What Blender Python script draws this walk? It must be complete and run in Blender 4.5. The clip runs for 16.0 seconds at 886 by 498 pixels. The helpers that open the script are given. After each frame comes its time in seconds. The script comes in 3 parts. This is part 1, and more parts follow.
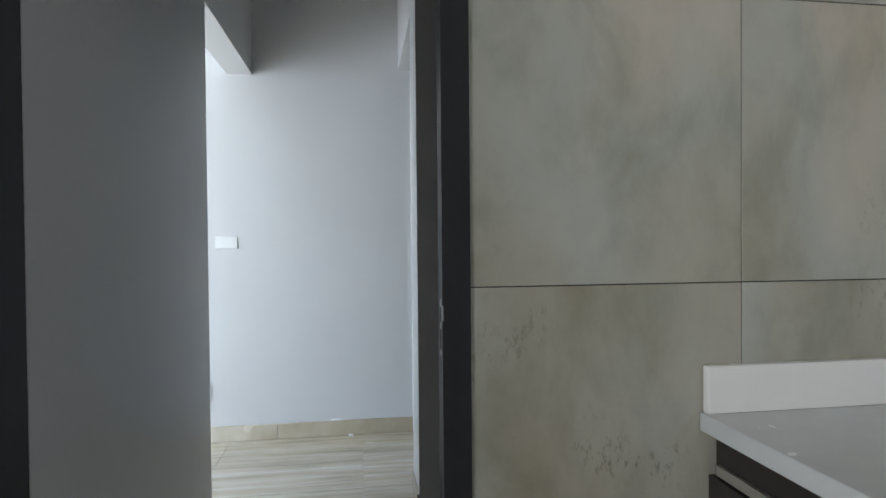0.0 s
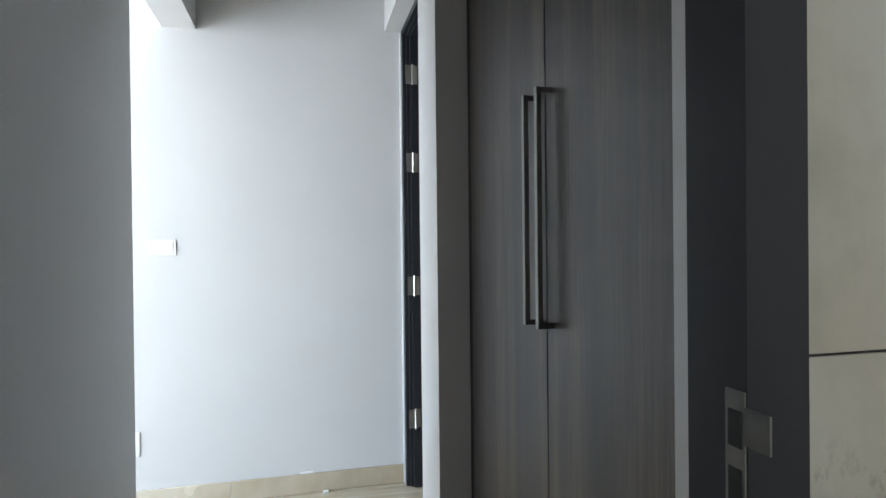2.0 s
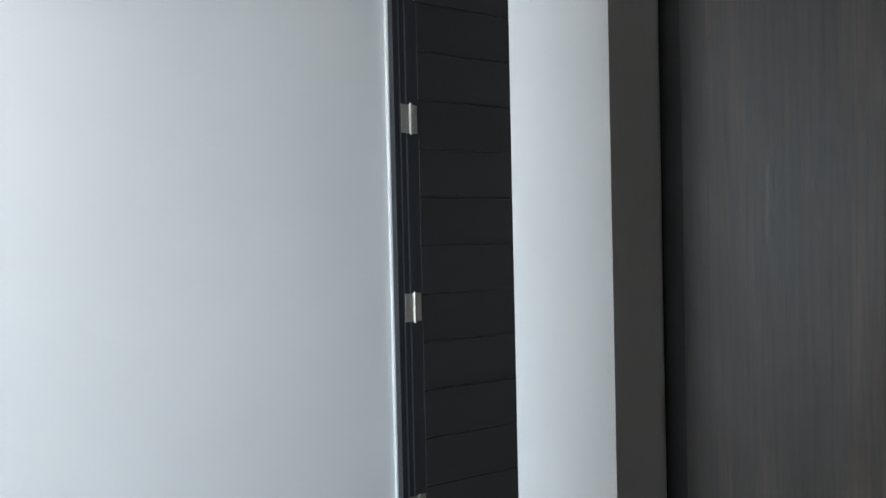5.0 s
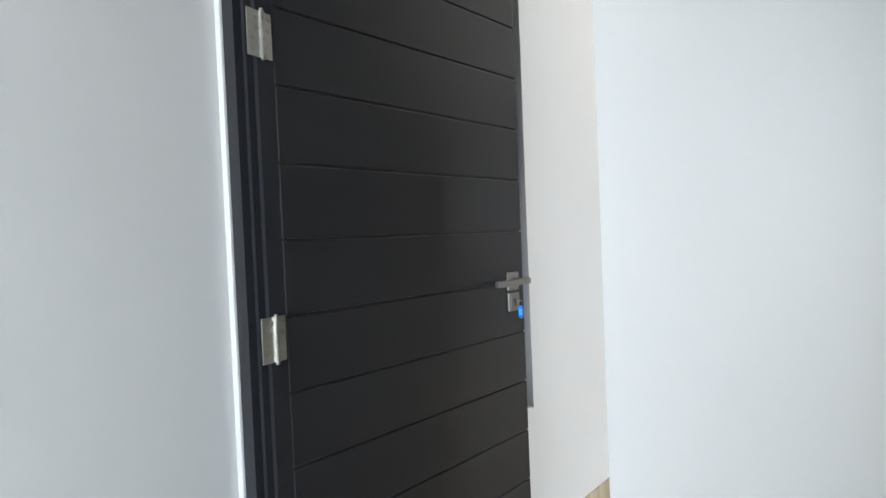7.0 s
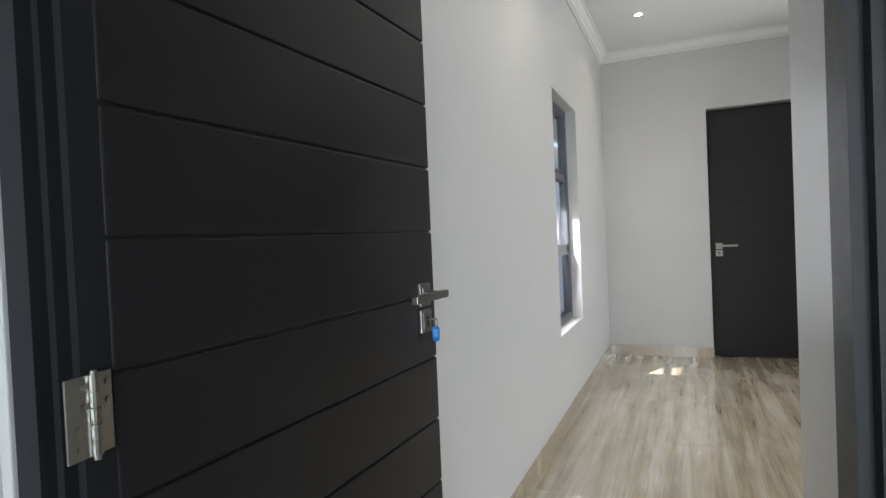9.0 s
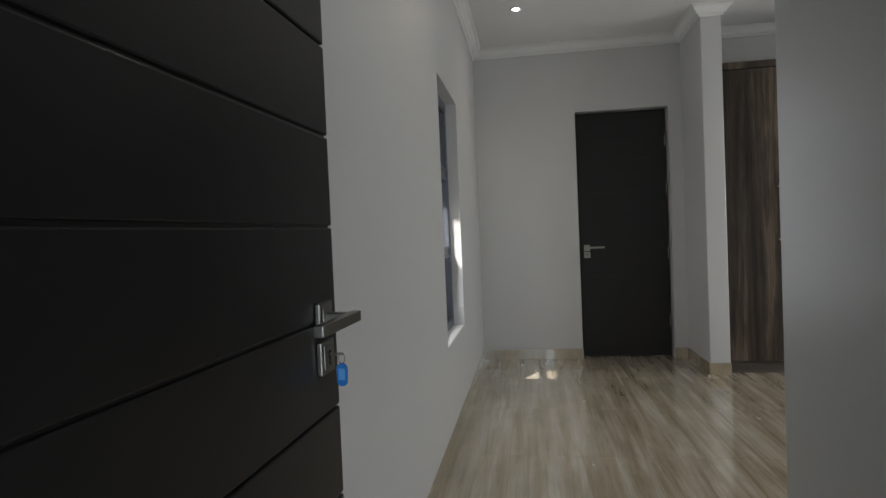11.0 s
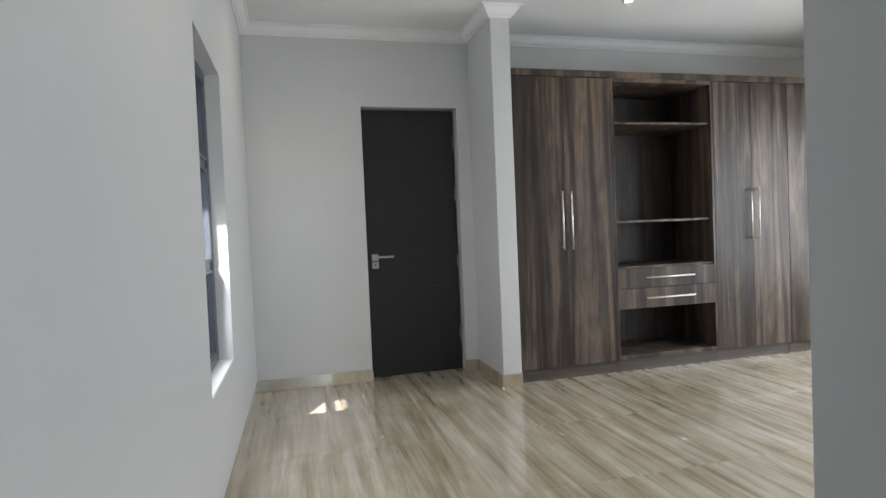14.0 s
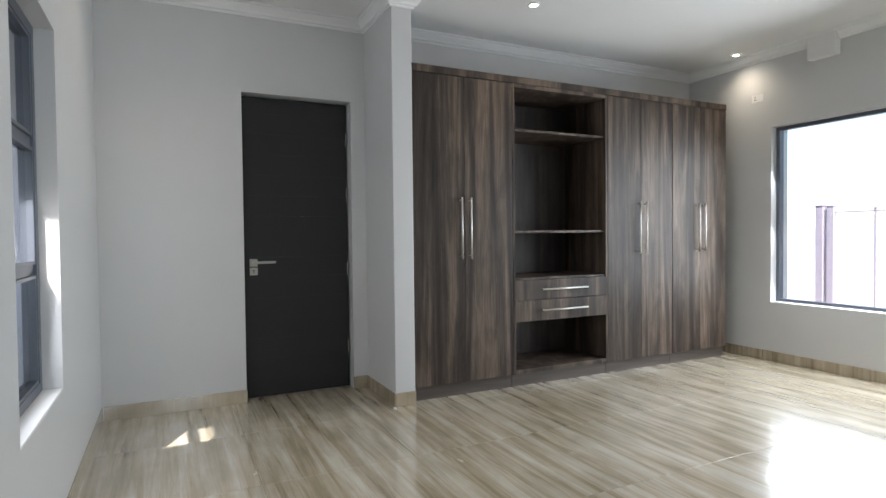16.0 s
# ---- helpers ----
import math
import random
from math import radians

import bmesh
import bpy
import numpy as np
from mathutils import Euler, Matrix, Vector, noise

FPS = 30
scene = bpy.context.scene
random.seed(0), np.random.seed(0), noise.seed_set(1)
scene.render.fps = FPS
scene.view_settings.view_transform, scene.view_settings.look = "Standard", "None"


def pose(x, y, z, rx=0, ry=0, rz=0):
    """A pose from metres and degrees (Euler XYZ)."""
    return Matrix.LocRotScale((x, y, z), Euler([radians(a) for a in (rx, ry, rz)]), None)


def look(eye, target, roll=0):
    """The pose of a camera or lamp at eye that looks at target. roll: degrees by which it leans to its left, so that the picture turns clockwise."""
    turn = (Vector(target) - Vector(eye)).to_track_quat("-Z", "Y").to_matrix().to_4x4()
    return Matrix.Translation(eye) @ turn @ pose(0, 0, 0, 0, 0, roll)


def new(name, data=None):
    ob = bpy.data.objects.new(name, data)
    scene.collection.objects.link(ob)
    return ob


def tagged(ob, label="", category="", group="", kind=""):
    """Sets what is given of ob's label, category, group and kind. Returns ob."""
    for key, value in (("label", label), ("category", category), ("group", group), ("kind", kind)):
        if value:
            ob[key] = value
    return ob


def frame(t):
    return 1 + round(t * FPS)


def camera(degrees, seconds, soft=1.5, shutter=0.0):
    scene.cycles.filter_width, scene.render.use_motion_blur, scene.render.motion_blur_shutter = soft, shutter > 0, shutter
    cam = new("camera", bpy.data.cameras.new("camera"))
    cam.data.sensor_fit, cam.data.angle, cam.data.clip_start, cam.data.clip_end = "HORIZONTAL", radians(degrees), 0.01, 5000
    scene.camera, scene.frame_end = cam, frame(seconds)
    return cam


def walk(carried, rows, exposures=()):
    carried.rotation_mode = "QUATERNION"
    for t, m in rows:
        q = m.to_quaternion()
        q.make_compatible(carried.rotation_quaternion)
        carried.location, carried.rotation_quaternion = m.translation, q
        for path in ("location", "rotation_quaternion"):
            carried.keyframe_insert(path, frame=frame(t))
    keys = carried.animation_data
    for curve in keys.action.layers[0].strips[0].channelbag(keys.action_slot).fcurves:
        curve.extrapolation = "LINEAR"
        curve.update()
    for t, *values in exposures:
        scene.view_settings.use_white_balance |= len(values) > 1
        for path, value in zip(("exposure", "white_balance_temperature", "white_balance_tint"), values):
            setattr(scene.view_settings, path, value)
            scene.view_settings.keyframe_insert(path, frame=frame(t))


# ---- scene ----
cam = camera(76.0, 16.0)
PATH = [
    (0, (-5.558, -3.593, 1.209), (-5.27, -1.614, 1.181), -0.5),
    (0.5, (-5.589, -3.423, 1.197), (-5.227, -1.457, 1.175), -0.6),
    (1, (-5.622, -3.228, 1.207), (-5.211, -1.27, 1.185), -0.6),
    (1.5, (-5.657, -3.055, 1.194), (-5.216, -1.104, 1.181), -0.5),
    (2, (-5.72, -2.861, 1.207), (-5.244, -0.918, 1.194), -0.6),
    (2.5, (-5.778, -2.697, 1.195), (-5.258, -0.765, 1.191), -0.6),
    (3, (-5.82, -2.497, 1.195), (-5.258, -0.578, 1.193), -0.7),
    (3.5, (-5.858, -2.307, 1.195), (-5.257, -0.399, 1.201), -0.6),
    (4, (-5.882, -2.101, 1.186), (-5.234, -0.209, 1.205), -0.9),
    (4.5, (-5.918, -1.928, 1.196), (-5.164, -0.076, 1.202), -0.9),
    (5, (-5.936, -1.779, 1.216), (-5.033, 0.005, 1.193), -1.3),
    (7.3, (-5.801, -1.042, 1.197), (-4.23, 0.195, 1.153), -2.4),
    (7.5, (-5.776, -1.019, 1.192), (-4.179, 0.185, 1.151), -2.4),
    (8, (-5.731, -0.912, 1.194), (-4.045, 0.159, 1.154), -2.5),
    (8.5, (-5.681, -0.81, 1.196), (-3.915, 0.127, 1.156), -2.6),
    (9, (-5.616, -0.713, 1.19), (-3.779, 0.079, 1.15), -2.5),
    (9.2, (-5.591, -0.686, 1.187), (-3.73, 0.047, 1.144), -2.5),
    (11.5, (-5.164, -0.419, 1.185), (-3.173, -0.24, 1.134), -2.4),
    (12, (-5.062, -0.381, 1.19), (-3.063, -0.351, 1.138), -2.4),
    (12.5, (-4.962, -0.347, 1.19), (-2.967, -0.472, 1.137), -2.4),
    (13, (-4.85, -0.349, 1.185), (-2.867, -0.599, 1.132), -2.5),
    (13.5, (-4.727, -0.348, 1.18), (-2.764, -0.728, 1.127), -2.5),
    (14, (-4.627, -0.359, 1.188), (-2.69, -0.853, 1.131), -2.4),
    (14.5, (-4.534, -0.365, 1.18), (-2.625, -0.961, 1.132), -1.9),
    (15, (-4.438, -0.373, 1.186), (-2.563, -1.067, 1.136), -1.4),
    (15.5, (-4.355, -0.375, 1.186), (-2.52, -1.168, 1.137), -1.2),
    (16, (-4.285, -0.405, 1.191), (-2.486, -1.28, 1.144), -0.6),
]
EXPOSURES = [(0, 1.92, 6200, 10), (0.5, 2.08, 6300, 10), (1.5, 2.4, 6350, 10), (2.2, 2.42, 6350, 10), (3.0, 2.2, 6350, 10), (3.5, 1.97, 6350, 10), (4.2, 1.82, 6250, 10), (5, 2.15, 6300, 10),
             (7.5, 2.42, 6520, 10), (8.2, 2.05, 6500, 10), (9, 1.66, 6550, 10), (11.5, 0.5, 6700, 10), (12.5, 0.78, 6650, 10), (14, 1.5, 6380, 10), (16, 1.47, 6300, 10)]
walk(cam, [(t, look(e, a, r)) for t, e, a, r in PATH], EXPOSURES)

# ---------------------------------------------------------------- world, sun, daylight
SUN_WAY = Vector((2.005, -1.0, -2.556)).normalized()
world = bpy.data.worlds.new("sky_world")
scene.world = world
world.use_nodes = True
wn, wl = world.node_tree.nodes, world.node_tree.links
sky = wn.new("ShaderNodeTexSky")
sky.sky_type, sky.sun_disc = "NISHITA", False
sky.sun_elevation = math.asin(-SUN_WAY.z)
sky.sun_rotation = math.atan2(-SUN_WAY.x, -SUN_WAY.y)
wl.new(sky.outputs[0], wn["Background"].inputs[0])
wn["Background"].inputs[1].default_value = 0.15
sun = new("sun", bpy.data.lights.new("sun", "SUN"))
sun.data.energy, sun.data.angle, sun.data.color = 5.0, radians(0.5), (1.0, 0.97, 0.93)
sun.matrix_world = look((0, 0, 20), Vector((0, 0, 20)) + SUN_WAY)


def daylight(name, eye, target, w, h, power, color):
    lamp = new(name, bpy.data.lights.new(name, "AREA"))
    lamp.data.shape, lamp.data.size, lamp.data.size_y = "RECTANGLE", w, h
    lamp.data.energy, lamp.data.color = power, color
    lamp.matrix_world = look(eye, target)
    return lamp


COOL = (0.80, 0.90, 1.0)
for strip_z in (0.85, 1.35, 1.85):          # sky light falls inwards and down through the large window
    daylight("daylight_bedroom_window", (-2.25, -5.39, strip_z), (-2.25, 0, strip_z - 2.5), 2.6, 0.46, 14.5, (0.90, 0.95, 1.0))
daylight("daylight_side_window", (-1.838, 0.012, 1.30), (-1.838, -3, 1.1), 0.62, 1.3, 4.6, (0.90, 0.93, 1.0))
daylight("daylight_side_window_behind_door", (-4.47, 0.03, 1.34), (-4.47, -3, 1.2), 0.7, 1.4, 0.5, COOL)
daylight("daylight_living_window", (-9.38, -1.7, 1.4), (-6, -1.0, 1.2), 1.9, 2.1, 42, (0.77, 0.885, 1.0))
# added fill lamp, placed to light the tiles and spare the hall cupboard
daylight("added_kitchen_fill", (-8.16, -5.05, 1.6), (-5.0, -3.2, 1.2), 1.2, 1.1, 20, (0.97, 0.98, 1.0))


# ---------------------------------------------------------------- materials
def material(name, rough=0.5, metal=0.0, spec=0.5):
    m = bpy.data.materials.new(name)
    m.use_nodes = True
    b = m.node_tree.nodes["Principled BSDF"]
    b.inputs["Roughness"].default_value, b.inputs["Metallic"].default_value = rough, metal
    b.inputs["Specular IOR Level"].default_value = spec
    return m, m.node_tree.nodes, m.node_tree.links, b


def coords(nodes, links, scale, space="Object", shift=0.0):
    """Object-space coordinates, stretched, and moved by a random step for each object."""
    tc, mp = nodes.new("ShaderNodeNewGeometry" if space == "Position" else "ShaderNodeTexCoord"), nodes.new("ShaderNodeMapping")
    mp.inputs["Scale"].default_value = scale
    if shift:
        info, mul = nodes.new("ShaderNodeObjectInfo"), nodes.new("ShaderNodeMath")
        mul.operation = "MULTIPLY"
        mul.inputs[1].default_value = shift
        add = nodes.new("ShaderNodeVectorMath")
        add.operation = "ADD"
        links.new(info.outputs["Random"], mul.inputs[0])
        links.new(tc.outputs[space], add.inputs[0])
        links.new(mul.outputs[0], add.inputs[1])
        links.new(add.outputs[0], mp.inputs[0])
    else:
        links.new(tc.outputs[space], mp.inputs[0])
    return mp.outputs[0]


def noise_tex(nodes, links, vec, scale, detail=4.0, rough=0.55, distort=0.0):
    n = nodes.new("ShaderNodeTexNoise")
    n.inputs["Scale"].default_value, n.inputs["Detail"].default_value = scale, detail
    n.inputs["Roughness"].default_value, n.inputs["Distortion"].default_value = rough, distort
    links.new(vec, n.inputs["Vector"])
    return n.outputs["Fac"]


def ramp(nodes, links, fac, stops):
    r = nodes.new("ShaderNodeValToRGB")
    while len(r.color_ramp.elements) < len(stops):
        r.color_ramp.elements.new(0.5)
    for e, (p, c) in zip(r.color_ramp.elements, stops):
        e.position, e.color = p, (*c, 1)
    links.new(fac, r.inputs[0])
    return r.outputs[0]


def mix(nodes, links, kind, fac, a, b):
    m = nodes.new("ShaderNodeMix")
    m.data_type, m.blend_type = "RGBA", kind
    for sock, v in ((m.inputs[0], fac), (m.inputs[6], a), (m.inputs[7], b)):
        if isinstance(v, (int, float)):
            sock.default_value = v
        elif isinstance(v, tuple):
            sock.default_value = (*v, 1)
        else:
            links.new(v, sock)
    return m.outputs[2]


def bump(nodes, links, bsdf, height, strength, distance):
    b = nodes.new("ShaderNodeBump")
    b.inputs["Strength"].default_value, b.inputs["Distance"].default_value = strength, distance
    links.new(height, b.inputs["Height"])
    links.new(b.outputs[0], bsdf.inputs["Normal"])


def spread(nodes, links, bsdf, fac, lo, hi):
    r = nodes.new("ShaderNodeMapRange")
    r.inputs[3].default_value, r.inputs[4].default_value = lo, hi
    links.new(fac, r.inputs[0])
    links.new(r.outputs[0], bsdf.inputs["Roughness"])


def paint(name, color, rough, dark=0.94):
    m, n, l, b = material(name, rough)
    v = coords(n, l, (1, 1, 1))
    big = noise_tex(n, l, v, 1.3, 3)
    fine = noise_tex(n, l, v, 260, 3)
    l.new(ramp(n, l, big, [(0.3, tuple(c * dark for c in color)), (0.7, color)]), b.inputs["Base Color"])
    spread(n, l, b, big, rough - 0.06, rough + 0.06)
    bump(n, l, b, fine, 0.12, 0.0006)
    return m


def plain(name, color, rough, metal=0.0, grain=0.1, scale=(1, 1, 1), size=60):
    m, n, l, b = material(name, rough, metal)
    v = coords(n, l, scale)
    f = noise_tex(n, l, v, size, 4)
    l.new(ramp(n, l, f, [(0.3, tuple(c * (1 - grain) for c in color)), (0.7, tuple(min(1, c * (1 + grain)) for c in color))]), b.inputs["Base Color"])
    spread(n, l, b, f, rough * 0.85, min(1, rough * 1.15))
    return m


WALL = paint("wall_paint", (0.55, 0.55, 0.545), 0.33)
WHITE = paint("white_paint", (0.72, 0.72, 0.71), 0.6)
DOOR = plain("charcoal_door_paint", (0.0170, 0.0163, 0.0174), 0.36, grain=0.06, size=3)
DOOR.node_tree.nodes["Principled BSDF"].inputs["Specular IOR Level"].default_value = 0.32
DOORFRAME = plain("charcoal_frame_paint", (0.0135, 0.0143, 0.0175), 0.46, grain=0.12, size=50)
DOORFRAME.node_tree.nodes["Principled BSDF"].inputs["Specular IOR Level"].default_value = 0.36
ALU = plain("charcoal_aluminium", (0.11, 0.12, 0.145), 0.38, 0.4, 0.08, size=120)
STEEL = plain("brushed_steel", (0.66, 0.64, 0.60), 0.40, 1.0, 0.08, scale=(4, 4, 90), size=20)
NICKEL = plain("satin_nickel", (0.40, 0.395, 0.36), 0.32, 1.0, 0.06, size=90)
DULLNICKEL = plain("dull_nickel", (0.22, 0.215, 0.20), 0.34, 1.0, 0.06, size=90)
# near-black: shade put into colour for gaps and holes, also the black catches
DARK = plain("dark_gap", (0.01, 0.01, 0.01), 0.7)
PLASTIC = plain("white_plastic", (0.68, 0.68, 0.67), 0.30, grain=0.02)
BLUE = plain("blue_plastic", (0.02, 0.20, 0.62), 0.25, grain=0.05)
COUNTER = plain("quartz_counter", (0.50, 0.51, 0.49), 0.26, grain=0.03, size=14)
SPLASH = plain("quartz_upstand", (0.74, 0.72, 0.68), 0.32, grain=0.02, size=9)
JOINT = plain("dark_joint", (0.03, 0.029, 0.027), 0.9, grain=0.2, size=200)
GROUT = plain("grout", (0.34, 0.29, 0.22), 0.85, grain=0.2, size=200)
CARCASS = plain("espresso_board", (0.020, 0.015, 0.013), 0.4, grain=0.2, size=60)
CONCRETE = plain("pale_paving", (0.42, 0.40, 0.37), 0.85, grain=0.12, size=5)
PLASTER = paint("outdoor_plaster", (0.62, 0.60, 0.57), 0.8)
MAUVE = paint("neighbour_plaster", (0.34, 0.32, 0.38), 0.8)
POST = plain("painted_steel_post", (0.40, 0.34, 0.38), 0.5, grain=0.15, size=20)
ROOF = plain("roof_sheet", (0.10, 0.10, 0.11), 0.6, grain=0.1, size=8)


def floor_tile_material(name, along, lo, mid, hi):
    """Polished porcelain printed as pale timber: long soft bands with thin darker veins."""
    m, n, l, b = material(name, 0.1)
    def way(p, q):
        return (p, q, 1.0) if along else (q, 1.0, p)
    band = noise_tex(n, l, coords(n, l, way(0.7, 12.5), "Position", 0.04), 1.0, 4, 0.58, 0.5)
    vein = noise_tex(n, l, coords(n, l, way(1.4, 38.0), "Position", 0.03), 1.0, 3, 0.6, 0.7)
    fine = noise_tex(n, l, coords(n, l, way(6.0, 140.0), shift=37.0), 1.0, 3, 0.6, 0.2)
    cloud = noise_tex(n, l, coords(n, l, way(1.4, 3.0), shift=37.0), 2.4, 4)
    c1 = ramp(n, l, band, [(0.28, lo), (0.43, mid), (0.56, tuple(0.45 * p + 0.55 * q for p, q in zip(mid, hi))), (0.72, hi)])
    c2 = ramp(n, l, vein, [(0.30, (0.70, 0.66, 0.60)), (0.44, (0.93, 0.92, 0.90)), (0.58, (1.0, 1.0, 1.0))])
    c3 = ramp(n, l, fine, [(0.3, (0.88, 0.87, 0.85)), (0.66, (1.0, 1.0, 1.0))])
    c4 = ramp(n, l, cloud, [(0.32, (0.80, 0.79, 0.76)), (0.62, (1.0, 1.0, 1.0))])
    c = mix(n, l, "MULTIPLY", 1.0, mix(n, l, "MULTIPLY", 1.0, mix(n, l, "MULTIPLY", 0.85, c1, c2), c3), c4)
    l.new(c, b.inputs["Base Color"])
    b.inputs["Coat Weight"].default_value, b.inputs["Coat Roughness"].default_value, b.inputs["Coat IOR"].default_value = 1.0, 0.03, 1.55
    b.inputs["Specular IOR Level"].default_value = 0.85
    spread(n, l, b, cloud, 0.20, 0.30)
    bump(n, l, b, cloud, 0.06, 0.002)
    return m


def laminate(name, lo, mid, hi, rough, spec=0.5, dark=0.56, relief=0.18, wear=0.08):
    """Grey-brown board with a wandering upright grain."""
    m, n, l, b = material(name, rough, 0.0, spec)
    v = coords(n, l, (5.0, 5.0, 0.26), shift=23.0)
    streak = noise_tex(n, l, v, 1.4, 4.0, 0.55, 0.9)
    v2 = coords(n, l, (150, 150, 4.0), shift=23.0)
    fine = noise_tex(n, l, v2, 1.0, 4, 0.65, 0.4)
    v3 = coords(n, l, (5.5, 5.5, 1.5), shift=23.0)
    knot = noise_tex(n, l, v3, 1.6, 4, 0.6, 0.9)
    c1 = ramp(n, l, streak, [(0.33, lo), (0.48, mid), (0.62, hi)])
    c2 = ramp(n, l, fine, [(0.34, (dark, dark * 0.97, dark * 0.94)), (0.60, (1.0, 1.0, 1.0))])
    c3 = ramp(n, l, knot, [(0.34, (0.50, 0.47, 0.45)), (0.58, (1.0, 1.0, 1.0))])
    l.new(mix(n, l, "MULTIPLY", 0.8, mix(n, l, "MULTIPLY", 0.9, c1, c2), c3), b.inputs["Base Color"])
    spread(n, l, b, fine, rough - wear, rough + wear)
    bump(n, l, b, fine, relief, 0.0008)
    return m


def concrete_tile_material():
    m, n, l, b = material("concrete_look_tile", 0.38)
    v = coords(n, l, (1, 1, 0.62), shift=19.0)
    big = noise_tex(n, l, v, 1.7, 3, 0.5, 0.25)
    mid = noise_tex(n, l, v, 5.5, 5, 0.6, 0.25)
    where = noise_tex(n, l, coords(n, l, (1, 1, 0.8), shift=31.0), 4.2, 2, 0.5)
    spot = noise_tex(n, l, coords(n, l, (1, 1, 0.45), shift=19.0), 75.0, 4, 0.7, 0.2)
    c1 = ramp(n, l, big, [(0.30, (0.300, 0.262, 0.195)), (0.43, (0.345, 0.328, 0.268)), (0.55, (0.365, 0.370, 0.322)), (0.70, (0.440, 0.398, 0.328))])
    c2 = ramp(n, l, mid, [(0.32, (0.74, 0.75, 0.71)), (0.50, (0.96, 0.96, 0.95)), (0.68, (1.06, 1.06, 1.06))])
    mask = ramp(n, l, where, [(0.60, (0, 0, 0)), (0.70, (1, 1, 1))])
    c3 = ramp(n, l, spot, [(0.54, (1, 1, 1)), (0.64, (0.60, 0.60, 0.57))])
    c = mix(n, l, "MULTIPLY", 1.0, c1, c2)
    l.new(mix(n, l, "MIX", mask, c, mix(n, l, "MULTIPLY", 1.0, c, c3)), b.inputs["Base Color"])
    bump(n, l, b, spot, 0.08, 0.001)
    return m


def glass_material():
    m, n, l, b = material("window_glass", 0.02)
    b.inputs["Transmission Weight"].default_value = 1.0
    b.inputs["IOR"].default_value = 1.45
    b.inputs["Base Color"].default_value = (0.93, 0.95, 0.96, 1)
    return m


def lamp_material():
    m, n, l, b = material("led_lens", 0.4)
    b.inputs["Emission Color"].default_value = (1.0, 0.93, 0.80, 1)
    b.inputs["Emission Strength"].default_value = 14.0
    return m


TILE = floor_tile_material("wood_look_porcelain", True, (0.31, 0.247, 0.16), (0.44, 0.378, 0.277), (0.66, 0.612, 0.515))
SKIRT = floor_tile_material("wood_look_skirting", False, (0.24, 0.185, 0.115), (0.36, 0.295, 0.20), (0.52, 0.45, 0.335))
GREYOAK = laminate("grey_oak_laminate", (0.020, 0.0138, 0.0102), (0.056, 0.041, 0.031), (0.150, 0.113, 0.086), 0.50, 0.28, 0.46)
DARKOAK = laminate("dark_oak_laminate", (0.020, 0.0135, 0.0092), (0.046, 0.032, 0.0225), (0.112, 0.080, 0.057), 0.42, 0.62, 0.16, 0.45, 0.14)
# darker oak: the shade inside the units is put into its colour
SHADOWOAK = laminate("shaded_carcass_laminate", (0.020, 0.015, 0.013), (0.036, 0.028, 0.024), (0.060, 0.049, 0.042), 0.5, 0.35)
KICKOAK = plain("kick_board_laminate", (0.062, 0.049, 0.040), 0.5, grain=0.3, scale=(1, 0.06, 1), size=40)
CTILE = concrete_tile_material()
GLASS = glass_material()
LED = lamp_material()


# ---------------------------------------------------------------- mesh helpers
def add_box(bm, a, b, m=None):
    """A box between two corners, into bm."""
    lo, hi = [min(p, q) for p, q in zip(a, b)], [max(p, q) for p, q in zip(a, b)]
    r = bmesh.ops.create_cube(bm, size=1.0)["verts"]
    for v in r:
        v.co = Vector([lo[i] + (v.co[i] + 0.5) * (hi[i] - lo[i]) for i in range(3)])
        if m is not None:
            v.co = m @ v.co
    return r


def box(a, b, bevel=0.0, segments=2):
    bm = bmesh.new()
    add_box(bm, a, b)
    if bevel:
        bmesh.ops.bevel(bm, geom=bm.edges[:], offset=bevel, segments=segments, affect="EDGES", profile=0.5)
    return bm


def boxes(*pairs):
    bm = bmesh.new()
    for a, b in pairs:
        add_box(bm, a, b)
    return bm


def rod(a, b, radius, sides=16, bm=None):
    """A round bar from a to b."""
    bm = bm or bmesh.new()
    a, b = Vector(a), Vector(b)
    turn = (b - a).to_track_quat("Z", "Y").to_matrix().to_4x4()
    bmesh.ops.create_cone(bm, cap_ends=True, segments=sides, radius1=radius, radius2=radius, depth=(b - a).length,
                          matrix=Matrix.Translation((a + b) / 2) @ turn)
    return bm


def lathe(profile, sides=28):
    """A turned shape from (radius, z) pairs."""
    bm = bmesh.new()
    rings = [[bm.verts.new((r * math.cos(2 * math.pi * k / sides), r * math.sin(2 * math.pi * k / sides), z)) for k in range(sides)] for r, z in profile]
    for lo, hi in zip(rings, rings[1:]):
        for k in range(sides):
            bm.faces.new((lo[k], lo[(k + 1) % sides], hi[(k + 1) % sides], hi[k]))
    bm.faces.new(rings[0][::-1])
    bm.faces.new(rings[-1])
    return bm


